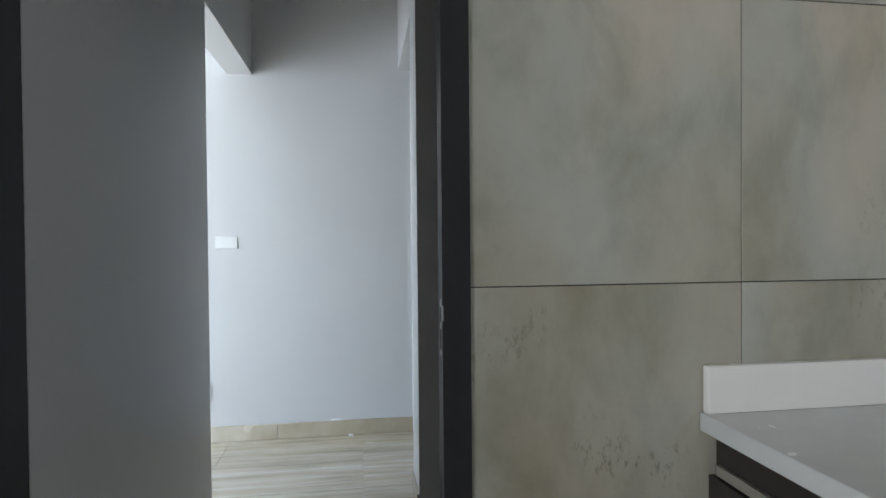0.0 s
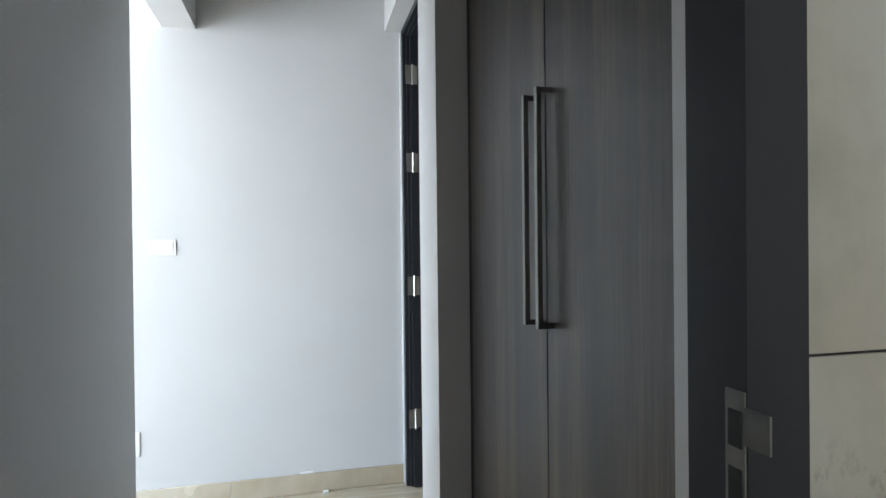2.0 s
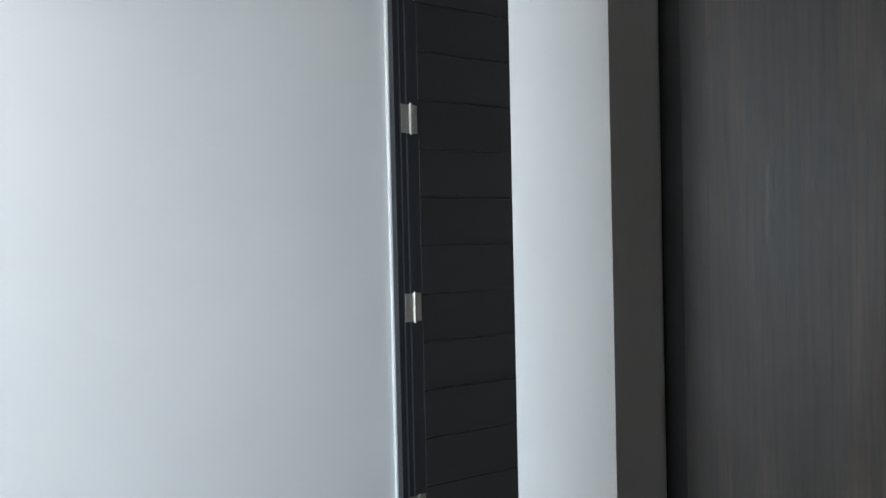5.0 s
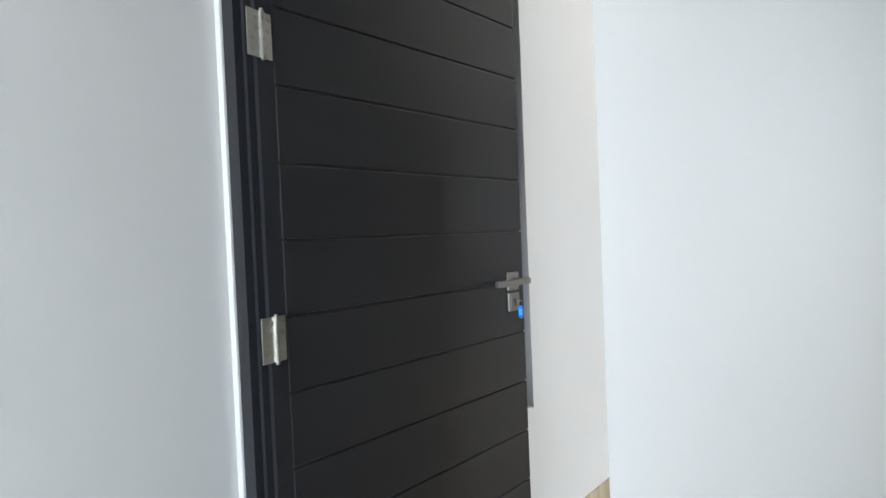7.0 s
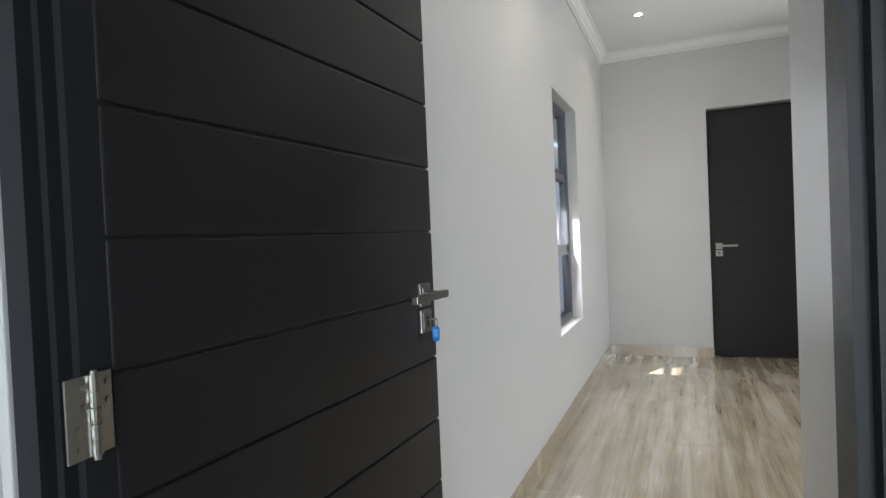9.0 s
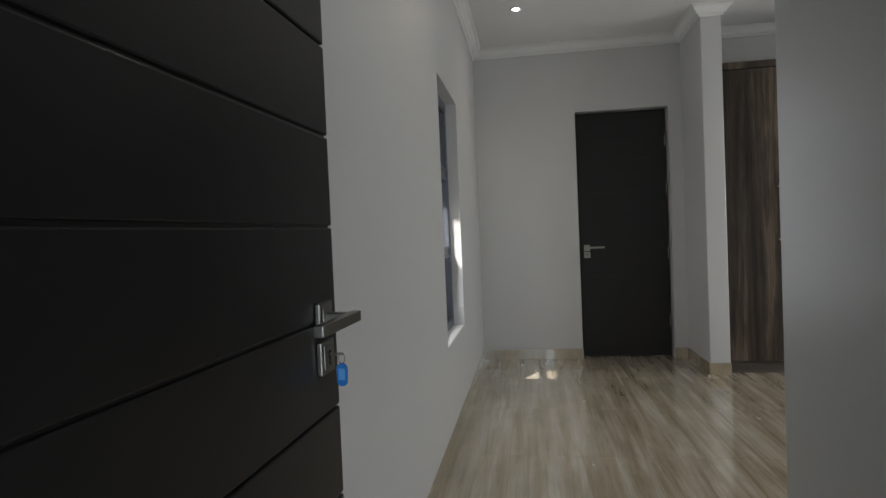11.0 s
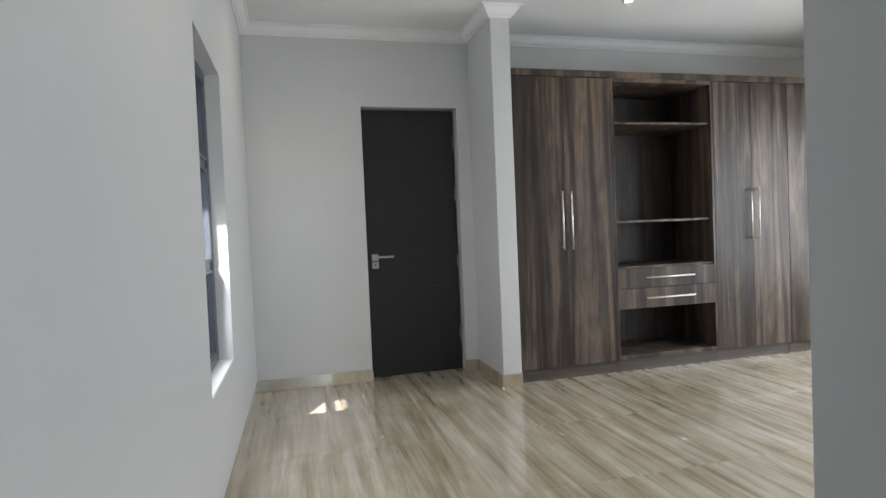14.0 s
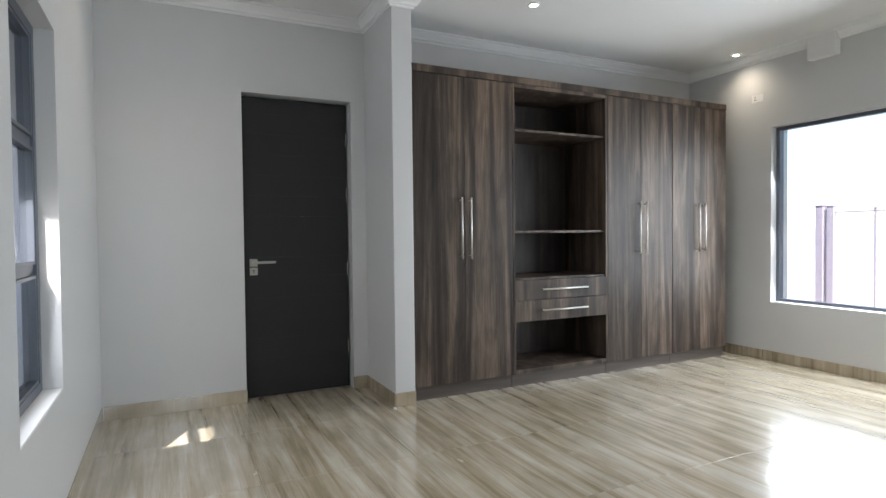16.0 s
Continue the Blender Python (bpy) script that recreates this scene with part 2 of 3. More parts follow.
def sweep(path, profile, closed=False):
    """A profile of (out, up) pairs swept along a level path, mitred at its corners; out is to the path's left."""
    bm, n, rings = bmesh.new(), len(path), []
    for i, p in enumerate(path):
        p = Vector(p)
        before = (p - Vector(path[i - 1])).normalized() if closed or i else None
        after = (Vector(path[(i + 1) % n]) - p).normalized() if closed or i < n - 1 else None
        before, after = before or after, after or before
        side = Vector((-before.y - after.y, before.x + after.x, 0)).normalized()
        side /= max(0.2, side.dot(Vector((-before.y, before.x, 0))))
        rings.append([bm.verts.new(p + side * o + Vector((0, 0, u))) for o, u in profile])
    k = len(profile)
    for i in range(n if closed else n - 1):
        lo, hi = rings[i], rings[(i + 1) % n]
        for j in range(k):
            bm.faces.new((lo[j], lo[(j + 1) % k], hi[(j + 1) % k], hi[j]))
    if not closed:
        bm.faces.new(rings[0])
        bm.faces.new(rings[-1][::-1])
    return bm


def finish(bm, name, mat, smooth=False):
    bmesh.ops.recalc_face_normals(bm, faces=bm.faces[:])
    me = bpy.data.meshes.new(name)
    bm.to_mesh(me)
    bm.free()
    me.materials.append(mat)
    if smooth:
        for p in me.polygons:
            p.use_smooth = len(p.vertices) == 4
    return me


def part(name, bm, mat, parent, label="", smooth=False):
    ob = new(name, finish(bm, name, mat, smooth))
    ob.parent = parent
    if label:
        ob["label"] = label
    return ob


fixed = part


def thing(name, label, category, group="", m=None):
    ob = new(name)
    ob.empty_display_size = 0.1
    if m is not None:
        ob.matrix_world = m
    return tagged(ob, label, category, group)


def structure(name, bm, mat, label, category):
    return tagged(new(name, finish(bm, name, mat)), label, category, kind="structure")


# ---------------------------------------------------------------- the plan
CEIL = 2.85
CORN = 2.773
HALL_X0, HALL_X1 = -6.200, -5.312       # hall faces of its two long walls
FAR_Y0, FAR_Y1 = -0.901, -1.704         # far door's opening
FAR_TOP = 2.235
STUB_Y0, STUB_Y1, STUB_X = -1.817, -1.969, -0.601
RIGHT_Y = -5.41                         # bedroom wall with the large window
NEAR_X, NOOK_Y, SIDE_Y = -4.085, -0.851, -0.943   # SIDE_Y: bedroom face beside the door frame
KIT_Y0, KIT_Y1 = -2.497, -2.388         # kitchen wall: tiled face, hall face
WIN_Z0, WIN_Z1 = 0.562, 2.06
WIN_A = (-2.225, -1.45)
WIN_B = (-4.86, -4.08)
BIG = (-3.60, -0.907, 0.545, 2.155)      # large window: x0, x1, z0, z1

# wall with the two narrow windows, which is also the hall's end wall
structure("wall_north", boxes(
    ((-9.6, 0, 0), (WIN_B[0], 0.14, CEIL)), ((WIN_B[1], 0, 0), (WIN_A[0], 0.14, CEIL)), ((WIN_A[1], 0, 0), (0.24, 0.14, CEIL)),
    ((WIN_B[0], 0, 0), (WIN_B[1], 0.14, WIN_Z0)), ((WIN_B[0], 0, WIN_Z1), (WIN_B[1], 0.14, CEIL)),
    ((WIN_A[0], 0, 0), (WIN_A[1], 0.14, WIN_Z0)), ((WIN_A[0], 0, WIN_Z1), (WIN_A[1], 0.14, CEIL))),
    WALL, "smooth pale grey painted plaster wall with window recesses", "wall")
structure("wall_east", boxes(
    ((0, 0, 0), (0.22, FAR_Y0, CEIL)), ((0, FAR_Y1, 0), (0.22, RIGHT_Y - 0.24, CEIL)), ((0, FAR_Y0, FAR_TOP), (0.22, FAR_Y1, CEIL))),
    WALL, "smooth pale grey painted wall round a dark door", "wall")
structure("wall_stub", box((STUB_X, STUB_Y1, 0), (0.0, STUB_Y0, CEIL), 0.006), WALL, "short pale grey partition beside the wardrobes", "wall")
structure("wall_south", boxes(
    ((0, RIGHT_Y, 0), (BIG[1], RIGHT_Y - 0.24, CEIL)), ((BIG[0], RIGHT_Y, 0), (NEAR_X - 0.15, RIGHT_Y - 0.24, CEIL)),
    ((BIG[0], RIGHT_Y, 0), (BIG[1], RIGHT_Y - 0.24, BIG[2])), ((BIG[0], RIGHT_Y, BIG[3]), (BIG[1], RIGHT_Y - 0.24, CEIL))),
    WALL, "pale grey painted wall with a large window", "wall")
structure("wall_bedroom_west", box((NEAR_X, RIGHT_Y, 0), (NEAR_X - 0.15, -1.121, CEIL)), WALL, "pale grey painted bedroom wall", "wall")
structure("wall_nook", boxes(((HALL_X1, -1.121, 0), (-5.09, NOOK_Y, CEIL)), ((-5.09, -1.121, 0), (NEAR_X, SIDE_Y, CEIL))), WALL, "thick pale grey wall end beside the bedroom doorway", "wall")
structure("wall_over_bedroom_door", box((HALL_X1, NOOK_Y, 2.29), (-5.092, 0, CEIL)), WALL, "white lintel over the bedroom doorway", "wall")
structure("wall_hall_west", boxes(((HALL_X0, KIT_Y1, 0), (-6.348, -1.06, CEIL)), ((HALL_X0, -1.06, 2.232), (-6.348, 0, CEIL))),
          WALL, "grey painted hall wall with a wide opening and beam", "wall")
structure("wall_pier", box((HALL_X1, -2.297, 0), (-5.15, KIT_Y1, CEIL)), WALL, "narrow painted wall pier between cupboard and kitchen doorway", "wall")
structure("wall_over_cupboard", box((HALL_X1, -1.121, 2.42), (-5.15, -2.297, CEIL)), WALL, "painted wall above the hall cupboard", "wall")
structure("wall_behind_cupboard", box((-4.56, -1.121, 0), (-4.44, KIT_Y1, CEIL)), WALL, "plain wall behind the hall cupboard", "wall")
structure("wall_kitchen", boxes(((-5.346, KIT_Y0 + 0.012, 0), (-4.18, KIT_Y1, CEIL)), ((-6.245, KIT_Y0 + 0.012, 2.25), (-5.346, KIT_Y1, CEIL)),
                                ((-8.2, KIT_Y0 + 0.012, 0), (-6.245, KIT_Y1, CEIL))), WALL, "kitchen wall with a doorway to the hall", "wall")
structure("wall_kitchen_east", box((-4.18, KIT_Y0, 0), (-4.30, -6.4, CEIL)), WALL, "plain kitchen side wall", "wall")
structure("wall_kitchen_south", box((-8.35, -6.4, 0), (-4.30, -6.6, CEIL)), WALL, "plain kitchen wall", "wall")
# unseen wall; its opening is assumed, to go with the added kitchen lamp
structure("wall_kitchen_west", boxes(((-8.2, KIT_Y0, 0), (-8.35, -4.4, CEIL)), ((-8.2, -5.7, 0), (-8.35, -6.4, CEIL)), ((-8.2, -4.4, 0), (-8.35, -5.7, 1.0)),
                                     ((-8.2, -4.4, 2.2), (-8.35, -5.7, CEIL))), WALL, "unseen kitchen end wall with an assumed opening behind the fill lamp", "wall")
structure("wall_living_west", boxes(((-9.4, 0, 0), (-9.6, -0.1, CEIL)), ((-9.4, -3.1, 0), (-9.6, -3.4, CEIL)), ((-9.4, -0.1, 2.4), (-9.6, -3.1, CEIL))),
          WALL, "living room wall with a wide glazed opening", "wall")
structure("wall_living_south", box((-9.6, -3.4, 0), (-8.35, -3.6, CEIL)), WALL, "plain living room wall", "wall")
structure("wall_living_return", box((-8.2, KIT_Y1, 0), (-8.35, -3.6, CEIL)), WALL, "plain wall return", "wall")
structure("ceiling", box((-9.6, -6.6, CEIL), (0.24, 0.24, CEIL + 0.15)), WHITE, "flat white painted ceiling", "ceiling")

# cornice round the bedroom
ROOM = [(0, 0), (0, STUB_Y0), (STUB_X, STUB_Y0), (STUB_X, STUB_Y1), (0, STUB_Y1), (0, RIGHT_Y), (NEAR_X, RIGHT_Y), (NEAR_X, SIDE_Y), (-5.09, SIDE_Y), (-5.09, 0)]
PROFILE = [(0.0, 0.0), (-0.012, 0.0), (-0.016, 0.012), (-0.030, 0.016), (-0.036, 0.030), (-0.060, 0.056), (-0.064, 0.066), (-0.082, 0.070), (-0.084, 0.078), (0.0, 0.078)]
structure("cornice", sweep([(x, y, CORN) for x, y in ROOM], PROFILE, True), WHITE, "white moulded plaster cornice under the ceiling", "cornice")
structure("cornice_block", box((-1.27, RIGHT_Y, 2.65), (-1.50, RIGHT_Y + 0.070, CEIL), 0.004), WHITE, "square white boxed end in the cornice", "cornice")

# ground outside
structure("ground", boxes(((-300, -300, -0.20), (300, 300, -0.12))), CONCRETE, "pale sunlit paving outside", "ground")


# ---------------------------------------------------------------- doors
def hinge_bm(side=1):
    """A butt hinge with two plates and a knuckle, upright, centred at the knuckle."""
    bm = boxes(((0, -0.0015, -0.046), (0.026 * side, 0.0015, 0.046)), ((0, -0.0015, -0.046), (-0.034 * side, 0.0015, 0.046)))
    for k in range(5):
        rod((0, -0.004, -0.046 + k * 0.0184 + 0.0008), (0, -0.004, -0.0276 + k * 0.0184 - 0.0008), 0.0062, 12, bm)
    rod((0, -0.004, -0.051), (0, -0.004, 0.051), 0.004, 12, bm)
    for s in (-1, 1):
        for z in (-0.034, -0.012, 0.012, 0.034):
            rod((s * (0.012 + 0.008 * (z * s > 0)), -0.0038, z), (s * (0.012 + 0.008 * (z * s > 0)), -0.001, z), 0.0042, 10, bm)
    return bm


def door_leaf(name, label, width, height, pitch, first, handle_z, m, with_key=False, flip=False, gap=0.0022, hinges=(), hinge_side=0.0, nickel=None):
    """A boarded leaf: hinge edge at x = 0, lock edge at x = width, seen face at y = 0, thickness behind it."""
    nickel = nickel or NICKEL
    turn = Matrix.Translation((width, 0, 0)) @ Matrix.Diagonal((-1, 1, 1, 1)) if flip else Matrix()

    def part(pname, bm, mat, parent, note="", smooth=False):
        bmesh.ops.transform(bm, matrix=turn, verts=bm.verts)
        return fixed(pname, bm, mat, parent, note, smooth)

    d = thing(name, label, "door", m=m)
    part("core", box((0.002, 0.006, 0.008), (width - 0.002, 0.034, height - 0.002), 0.001), DOOR, d)
    cuts = [0.006]
    z = first
    while z < height - 0.03:
        if z > 0.03:
            cuts.append(z)
        z += pitch
    cuts.append(height)
    for lo, hi in zip(cuts, cuts[1:]):
        part("board", box((0.0, 0.0, lo + gap), (width, 0.040, hi - gap), gap * 1.5, 2), DOOR, d)
    hx = width - 0.064
    lever = part("lever_handle", box((hx - 0.028, -0.009, handle_z - 0.028), (hx + 0.028, 0.0, handle_z + 0.028), 0.002), nickel, d, "square satin nickel rose with a flat lever")
    part("inner_rose", box((hx - 0.019, -0.0115, handle_z - 0.019), (hx + 0.019, -0.0092, handle_z + 0.019), 0.001), nickel, lever)
    part("neck", box((hx - 0.009, -0.056, handle_z - 0.006), (hx + 0.009, -0.008, handle_z + 0.010), 0.002), nickel, lever)
    part("lever", box((hx - 0.150, -0.066, handle_z - 0.006), (hx + 0.011, -0.051, handle_z + 0.0115), 0.0016), nickel, lever)
    lock = part("lock_plate", box((hx - 0.028, -0.009, handle_z - 0.092), (hx + 0.028, 0.0, handle_z - 0.036), 0.002), nickel, d, "square satin nickel keyhole plate")
    part("inner_plate", box((hx - 0.020, -0.0112, handle_z - 0.084), (hx + 0.020, -0.0092, handle_z - 0.044), 0.0008), nickel, lock)
    hole = rod((hx, -0.0122, handle_z - 0.058), (hx, -0.0108, handle_z - 0.058), 0.0052, 14)
    add_box(hole, (hx - 0.0026, -0.0122, handle_z - 0.078), (hx + 0.0026, -0.0108, handle_z - 0.060))
    part("keyhole", hole, DARK, lock)
    for hz in hinges:
        part("hinge", rod((0.004, -0.005, hz - 0.05), (0.004, -0.005, hz + 0.05), 0.0065, 12), NICKEL, d, "steel hinge knuckle")
    if with_key:
        kx, kz = hx, handle_z - 0.060
        part("key", rod((kx, -0.004, kz), (kx, -0.022, kz), 0.0026, 12), nickel, lock, "steel key left in the lock")
        bow = rod((kx, -0.027, kz - 0.0011), (kx, -0.027, kz + 0.0011), 0.0085, 20)
        add_box(bow, (kx - 0.004, -0.022, kz - 0.0011), (kx + 0.004, -0.016, kz + 0.0011))
        part("key_bow", bow, nickel, lock)
        ring = bmesh.new()
        c = Vector((kx, -0.032, kz - 0.0075))
        for k in range(20):
            a0, a1 = 2 * math.pi * k / 20, 2 * math.pi * (k + 1) / 20
            rod(c + Vector((0, 0.0055 * math.cos(a0), 0.009 * math.sin(a0))), c + Vector((0, 0.0055 * math.cos(a1), 0.009 * math.sin(a1))), 0.0008, 6, ring)
        part("split_ring", ring, nickel, lock)
        tag = bmesh.new()
        outline = [(0.0095 * math.sin(math.pi * k / 8), 0.0095 * math.cos(math.pi * k / 8)) for k in range(17)]
        rim = [(-0.032 + p, kz - (0.0245 if k <= 4 or k >= 12 else 0.0445) + q) for k, (p, q) in enumerate(outline)][:-1]
        face = tag.faces.new([tag.verts.new((kx - 0.0022, y, z)) for y, z in rim])
        grown = bmesh.ops.extrude_face_region(tag, geom=[face])["geom"]
        bmesh.ops.translate(tag, vec=(0.0044, 0, 0), verts=[g for g in grown if isinstance(g, bmesh.types.BMVert)])
        bmesh.ops.bevel(tag, geom=tag.edges[:], offset=0.0007, segments=2, affect="EDGES", profile=0.5)
        part("key_tag", tag, BLUE, lock, "bright blue plastic key tag")
        part("tag_window", box((kx - 0.0030, -0.0375, kz - 0.043), (kx + 0.0030, -0.0265, kz - 0.024), 0.0004), plain("tag_label", (0.10, 0.38, 0.80), 0.3, grain=0.05), lock)
    return d


LEAF = pose(-5.160, -0.086, 0.0, 0, 0, -2.0)
door_leaf("door_bedroom", "charcoal boarded door standing open with keys in its lock", 0.86, 2.215, 0.159, 0.094, 1.053, LEAF, True, nickel=DULLNICKEL)
door_leaf("door_ensuite", "charcoal grooved door shut in a recess, lever handle", 0.781, 2.222, 0.152, 0.133, 1.005,
          pose(0.092, FAR_Y0 - 0.011, 0, 0, 0, -90), flip=True, gap=0.00008, hinges=(0.32, 0.94, 1.52, 1.95))
door_leaf("door_kitchen", "charcoal boarded door opened flat into the kitchen", 0.80, 2.20, 0.152, 0.133, 1.045, pose(-6.250, KIT_Y0 - 0.03, 0, 0, 0, -91))


def door_frame(name, label, lo, hi, x0, x1, top):
    """A rebated frame across an opening that runs along y from lo to hi, with moulded front edges."""
    f = tagged(new(name), label, "door frame", kind="structure")
    for a, b, w in ((hi, -1, 0.064), (lo, 1, 0.046)):
        prof = boxes(((x0, a, 0), (x0 + 0.018, a + b * w * 0.62, top)), ((x0 + 0.018, a, 0), (x0 + 0.034, a + b * w * 0.80, top)), ((x0 + 0.034, a, 0), (x1 - 0.045, a + b * w, top)),
                     ((x1 - 0.045, a, 0), (x1, a + b * (w - 0.014), top)))
        part("jamb", prof, DOORFRAME, f)
    part("head", boxes(((x0, lo, top - 0.030), (x0 + 0.018, hi, top)), ((x0 + 0.018, lo, top - 0.038), (x0 + 0.034, hi, top)), ((x0 + 0.034, lo, top - 0.046), (x1 - 0.045, hi, top)),
                       ((x1 - 0.045, lo, top - 0.032), (x1, hi, top))), DOORFRAME, f)
    return f


fr = door_frame("door_frame_bedroom", "moulded charcoal door frame with steel hinges", NOOK_Y, -0.020, -5.232, -5.100, 2.29)
structure("wall_door_nib", box((-5.238, -0.020, 0), (-5.09, 0, 2.29), 0.002), WALL, "narrow painted nib beside the door frame", "wall")
for hz in (2.055, 1.619, 1.007, 0.345):
    h = part("hinge", hinge_bm(), NICKEL, fr, "steel butt hinge with screws")
    h.matrix_local = pose(-5.189, -0.088, hz, 0, 0, 8)

kf = tagged(new("door_frame_kitchen"), "plain charcoal door frame with a strike plate", "door frame", kind="structure")
part("jamb", boxes(((-5.346, KIT_Y0 - 0.010, 0), (-5.402, -2.45, 2.25)), ((-5.346, -2.45, 0), (-5.360, KIT_Y1 + 0.004, 2.25))), DOORFRAME, kf)
part("jamb", boxes(((-6.245, KIT_Y0 - 0.022, 0), (-6.190, -2.44, 2.25)), ((-6.245, -2.44, 0), (-6.200, KIT_Y1 - 0.004, 2.25))), DOORFRAME, kf)
part("head", boxes(((-6.190, KIT_Y0 - 0.010, 2.19), (-5.402, -2.45, 2.25)), ((-6.200, -2.45, 2.205), (-5.360, KIT_Y1 + 0.004, 2.25))), DOORFRAME, kf)
strike = part("strike_plate", boxes(((-5.4025, -2.506, 0.985), (-5.404, -2.486, 1.095)), ((-5.4025, -2.530, 1.056), (-5.4045, -2.506, 1.084))), DULLNICKEL, kf, "steel strike plate with a curved lip")
part("latch_hole", boxes(((-5.4038, -2.503, 1.052), (-5.4050, -2.490, 1.080)), ((-5.4038, -2.503, 0.997), (-5.4050, -2.490, 1.036))), DARK, strike)
# added black sheet behind the leaf; darkness round the door is its colour
structure("black_recess_backing", box((0.14, FAR_Y0, 0), (0.2, FAR_Y1, FAR_TOP)), DARK, "black sheet added behind the shut door", "door frame")


# ---------------------------------------------------------------- windows
def window(name, label, x0, x1, z0, z1, y, bars, sill_y, inward, casement=True):
    """An aluminium window in the plane y, its transoms at the heights given."""
    w = tagged(new(name), label, "window", kind="structure")
    t, d = (0.045 if casement else 0.032), 0.03
    part("window_frame", boxes(((x0, y - d, z0), (x0 + t, y + d, z1)), ((x1 - t, y - d, z0), (x1, y + d, z1)), ((x0 + t, y - d, z0), (x1 - t, y + d, z0 + t)), ((x0 + t, y - d, z1 - t), (x1 - t, y + d, z1))), ALU, w)
    zs = [z0 + t, *bars, z1 - t]
    for b in bars:
        part("transom", box((x0 + t, y - 0.018, b - 0.022), (x1 - t, y + 0.018, b + 0.022), 0.003), ALU, w)
    for lo, hi in zip(zs, zs[1:]):
        lo, hi = lo + (0.022 if lo in bars else 0), hi - (0.022 if hi in bars else 0)
        if casement:
            s = 0.014
            part("sash", boxes(((x0 + t, y - 0.026 * inward, lo), (x0 + t + s, y + 0.012 * inward, hi)), ((x1 - t - s, y - 0.026 * inward, lo), (x1 - t, y + 0.012 * inward, hi)),
                               ((x0 + t + s, y - 0.026 * inward, lo), (x1 - t - s, y + 0.012 * inward, lo + s)), ((x0 + t + s, y - 0.026 * inward, hi - s), (x1 - t - s, y + 0.012 * inward, hi))), ALU, w)
        p = part("pane", box((x0 + t, y - 0.003, lo), (x1 - t, y + 0.003, hi)), GLASS, w)
        p.visible_shadow = False
    part("window_sill", box((x0, sill_y, z0 - 0.012), (x1, y, z0 + 0.006), 0.002), WHITE, w, "white painted inner sill")
    return w


def stay(parent, x, y, z, way):
    """A small black casement catch."""
    c = part("catch", box((x - 0.016, y - 0.030 * way, z - 0.008), (x + 0.016, y - 0.044 * way, z + 0.008), 0.003), DARK, parent, "black casement catch")
    part("catch_lever", box((x - 0.006, y - 0.0445 * way, z - 0.005), (x + 0.036, y - 0.054 * way, z + 0.005), 0.002), DARK, c)


wa = window("window_1", "narrow charcoal aluminium window with three panes", *WIN_A, WIN_Z0, WIN_Z1, 0.102, (1.07, 1.585), 0.002, 1)
wb = window("window_2", "narrow charcoal aluminium window behind the open door", *WIN_B, WIN_Z0, WIN_Z1, 0.102, (1.07, 1.585), 0.002, 1)
for w, wx, wy in ((wa, WIN_A, 0.102), (wb, WIN_B, 0.102)):
    for z in (1.085, 1.62):
        stay(w, wx[0] + 0.15, wy, z, 1)
window("window_3", "large charcoal aluminium window onto a bright yard", *BIG, RIGHT_Y - 0.105, (), RIGHT_Y - 0.002, -1, False)


# ---------------------------------------------------------------- wardrobes
WX = -0.576          # front of the doors
TOPZ = 2.36
KICK = 0.100


def bar_handle(parent, a, b, out):
    """A round steel bar on two posts."""
    a, b, out = Vector(a), Vector(b), Vector(out)
    h = part("handle", rod(a + out, b + out, 0.007, 14), STEEL, parent, "slim steel bar handle", True)
    for t in (0.05, 0.95):
        p = a.lerp(b, t)
        part("post", rod(p, p + out, 0.005, 10), STEEL, h)
    return h


def cabinet(y0, y1, label, group):
    """A tall two-door cabinet: y0 is its edge nearest the partition."""
    c = thing("wardrobe_cabinet", label, "wardrobe", group, pose(WX, y0, 0))
    w = y0 - y1
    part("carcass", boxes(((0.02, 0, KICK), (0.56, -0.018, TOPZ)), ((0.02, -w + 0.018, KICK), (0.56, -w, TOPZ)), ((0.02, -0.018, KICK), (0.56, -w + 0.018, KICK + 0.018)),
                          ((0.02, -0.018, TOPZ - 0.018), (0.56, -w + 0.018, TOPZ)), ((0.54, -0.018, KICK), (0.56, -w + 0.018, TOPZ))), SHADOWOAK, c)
    part("kick_board", box((0.035, -0.001, 0.0), (0.053, -w + 0.001, KICK - 0.002)), KICKOAK, c)
    half = w / 2
    for s, (a, b) in enumerate(((0.002, half - 0.0012), (half + 0.0012, w - 0.002))):
        d = part("door", box((0, -a, KICK + 0.002), (0.019, -b, TOPZ - 0.004), 0.0012), GREYOAK, c)
        hy = -(half - 0.038) if s == 0 else -(half + 0.038)
        bar_handle(d, (0.0, hy, 1.019), (0.0, hy, 1.471), (-0.034, 0, 0))
    return c


GROUP = "fitted wardrobe units along the bedroom wall"
cabinet(STUB_Y1 - 0.002, -2.812, "grey oak two-door wardrobe cabinet beside the partition", GROUP)
cabinet(-3.762, -4.520, "grey oak two-door wardrobe cabinet beside the open shelves", GROUP)
cabinet(-4.522, -5.232, "grey oak two-door wardrobe cabinet at the window end", GROUP)

# open unit
oy0, oy1 = -2.814, -3.760
u = thing("shelf_unit", "dark open wardrobe shelves over two grey oak drawers", "shelf unit", GROUP, pose(WX, oy0, 0))
W = oy0 - oy1
part("side_panel", box((0.0, 0, KICK), (0.56, -0.020, TOPZ), 0.001), GREYOAK, u)
part("side_panel", box((0.0, -W + 0.020, KICK), (0.56, -W, TOPZ), 0.001), GREYOAK, u)
part("back_panel", box((0.535, -0.020, KICK), (0.555, -W + 0.020, TOPZ)), SHADOWOAK, u, "grained back board with the inside shade in its colour")
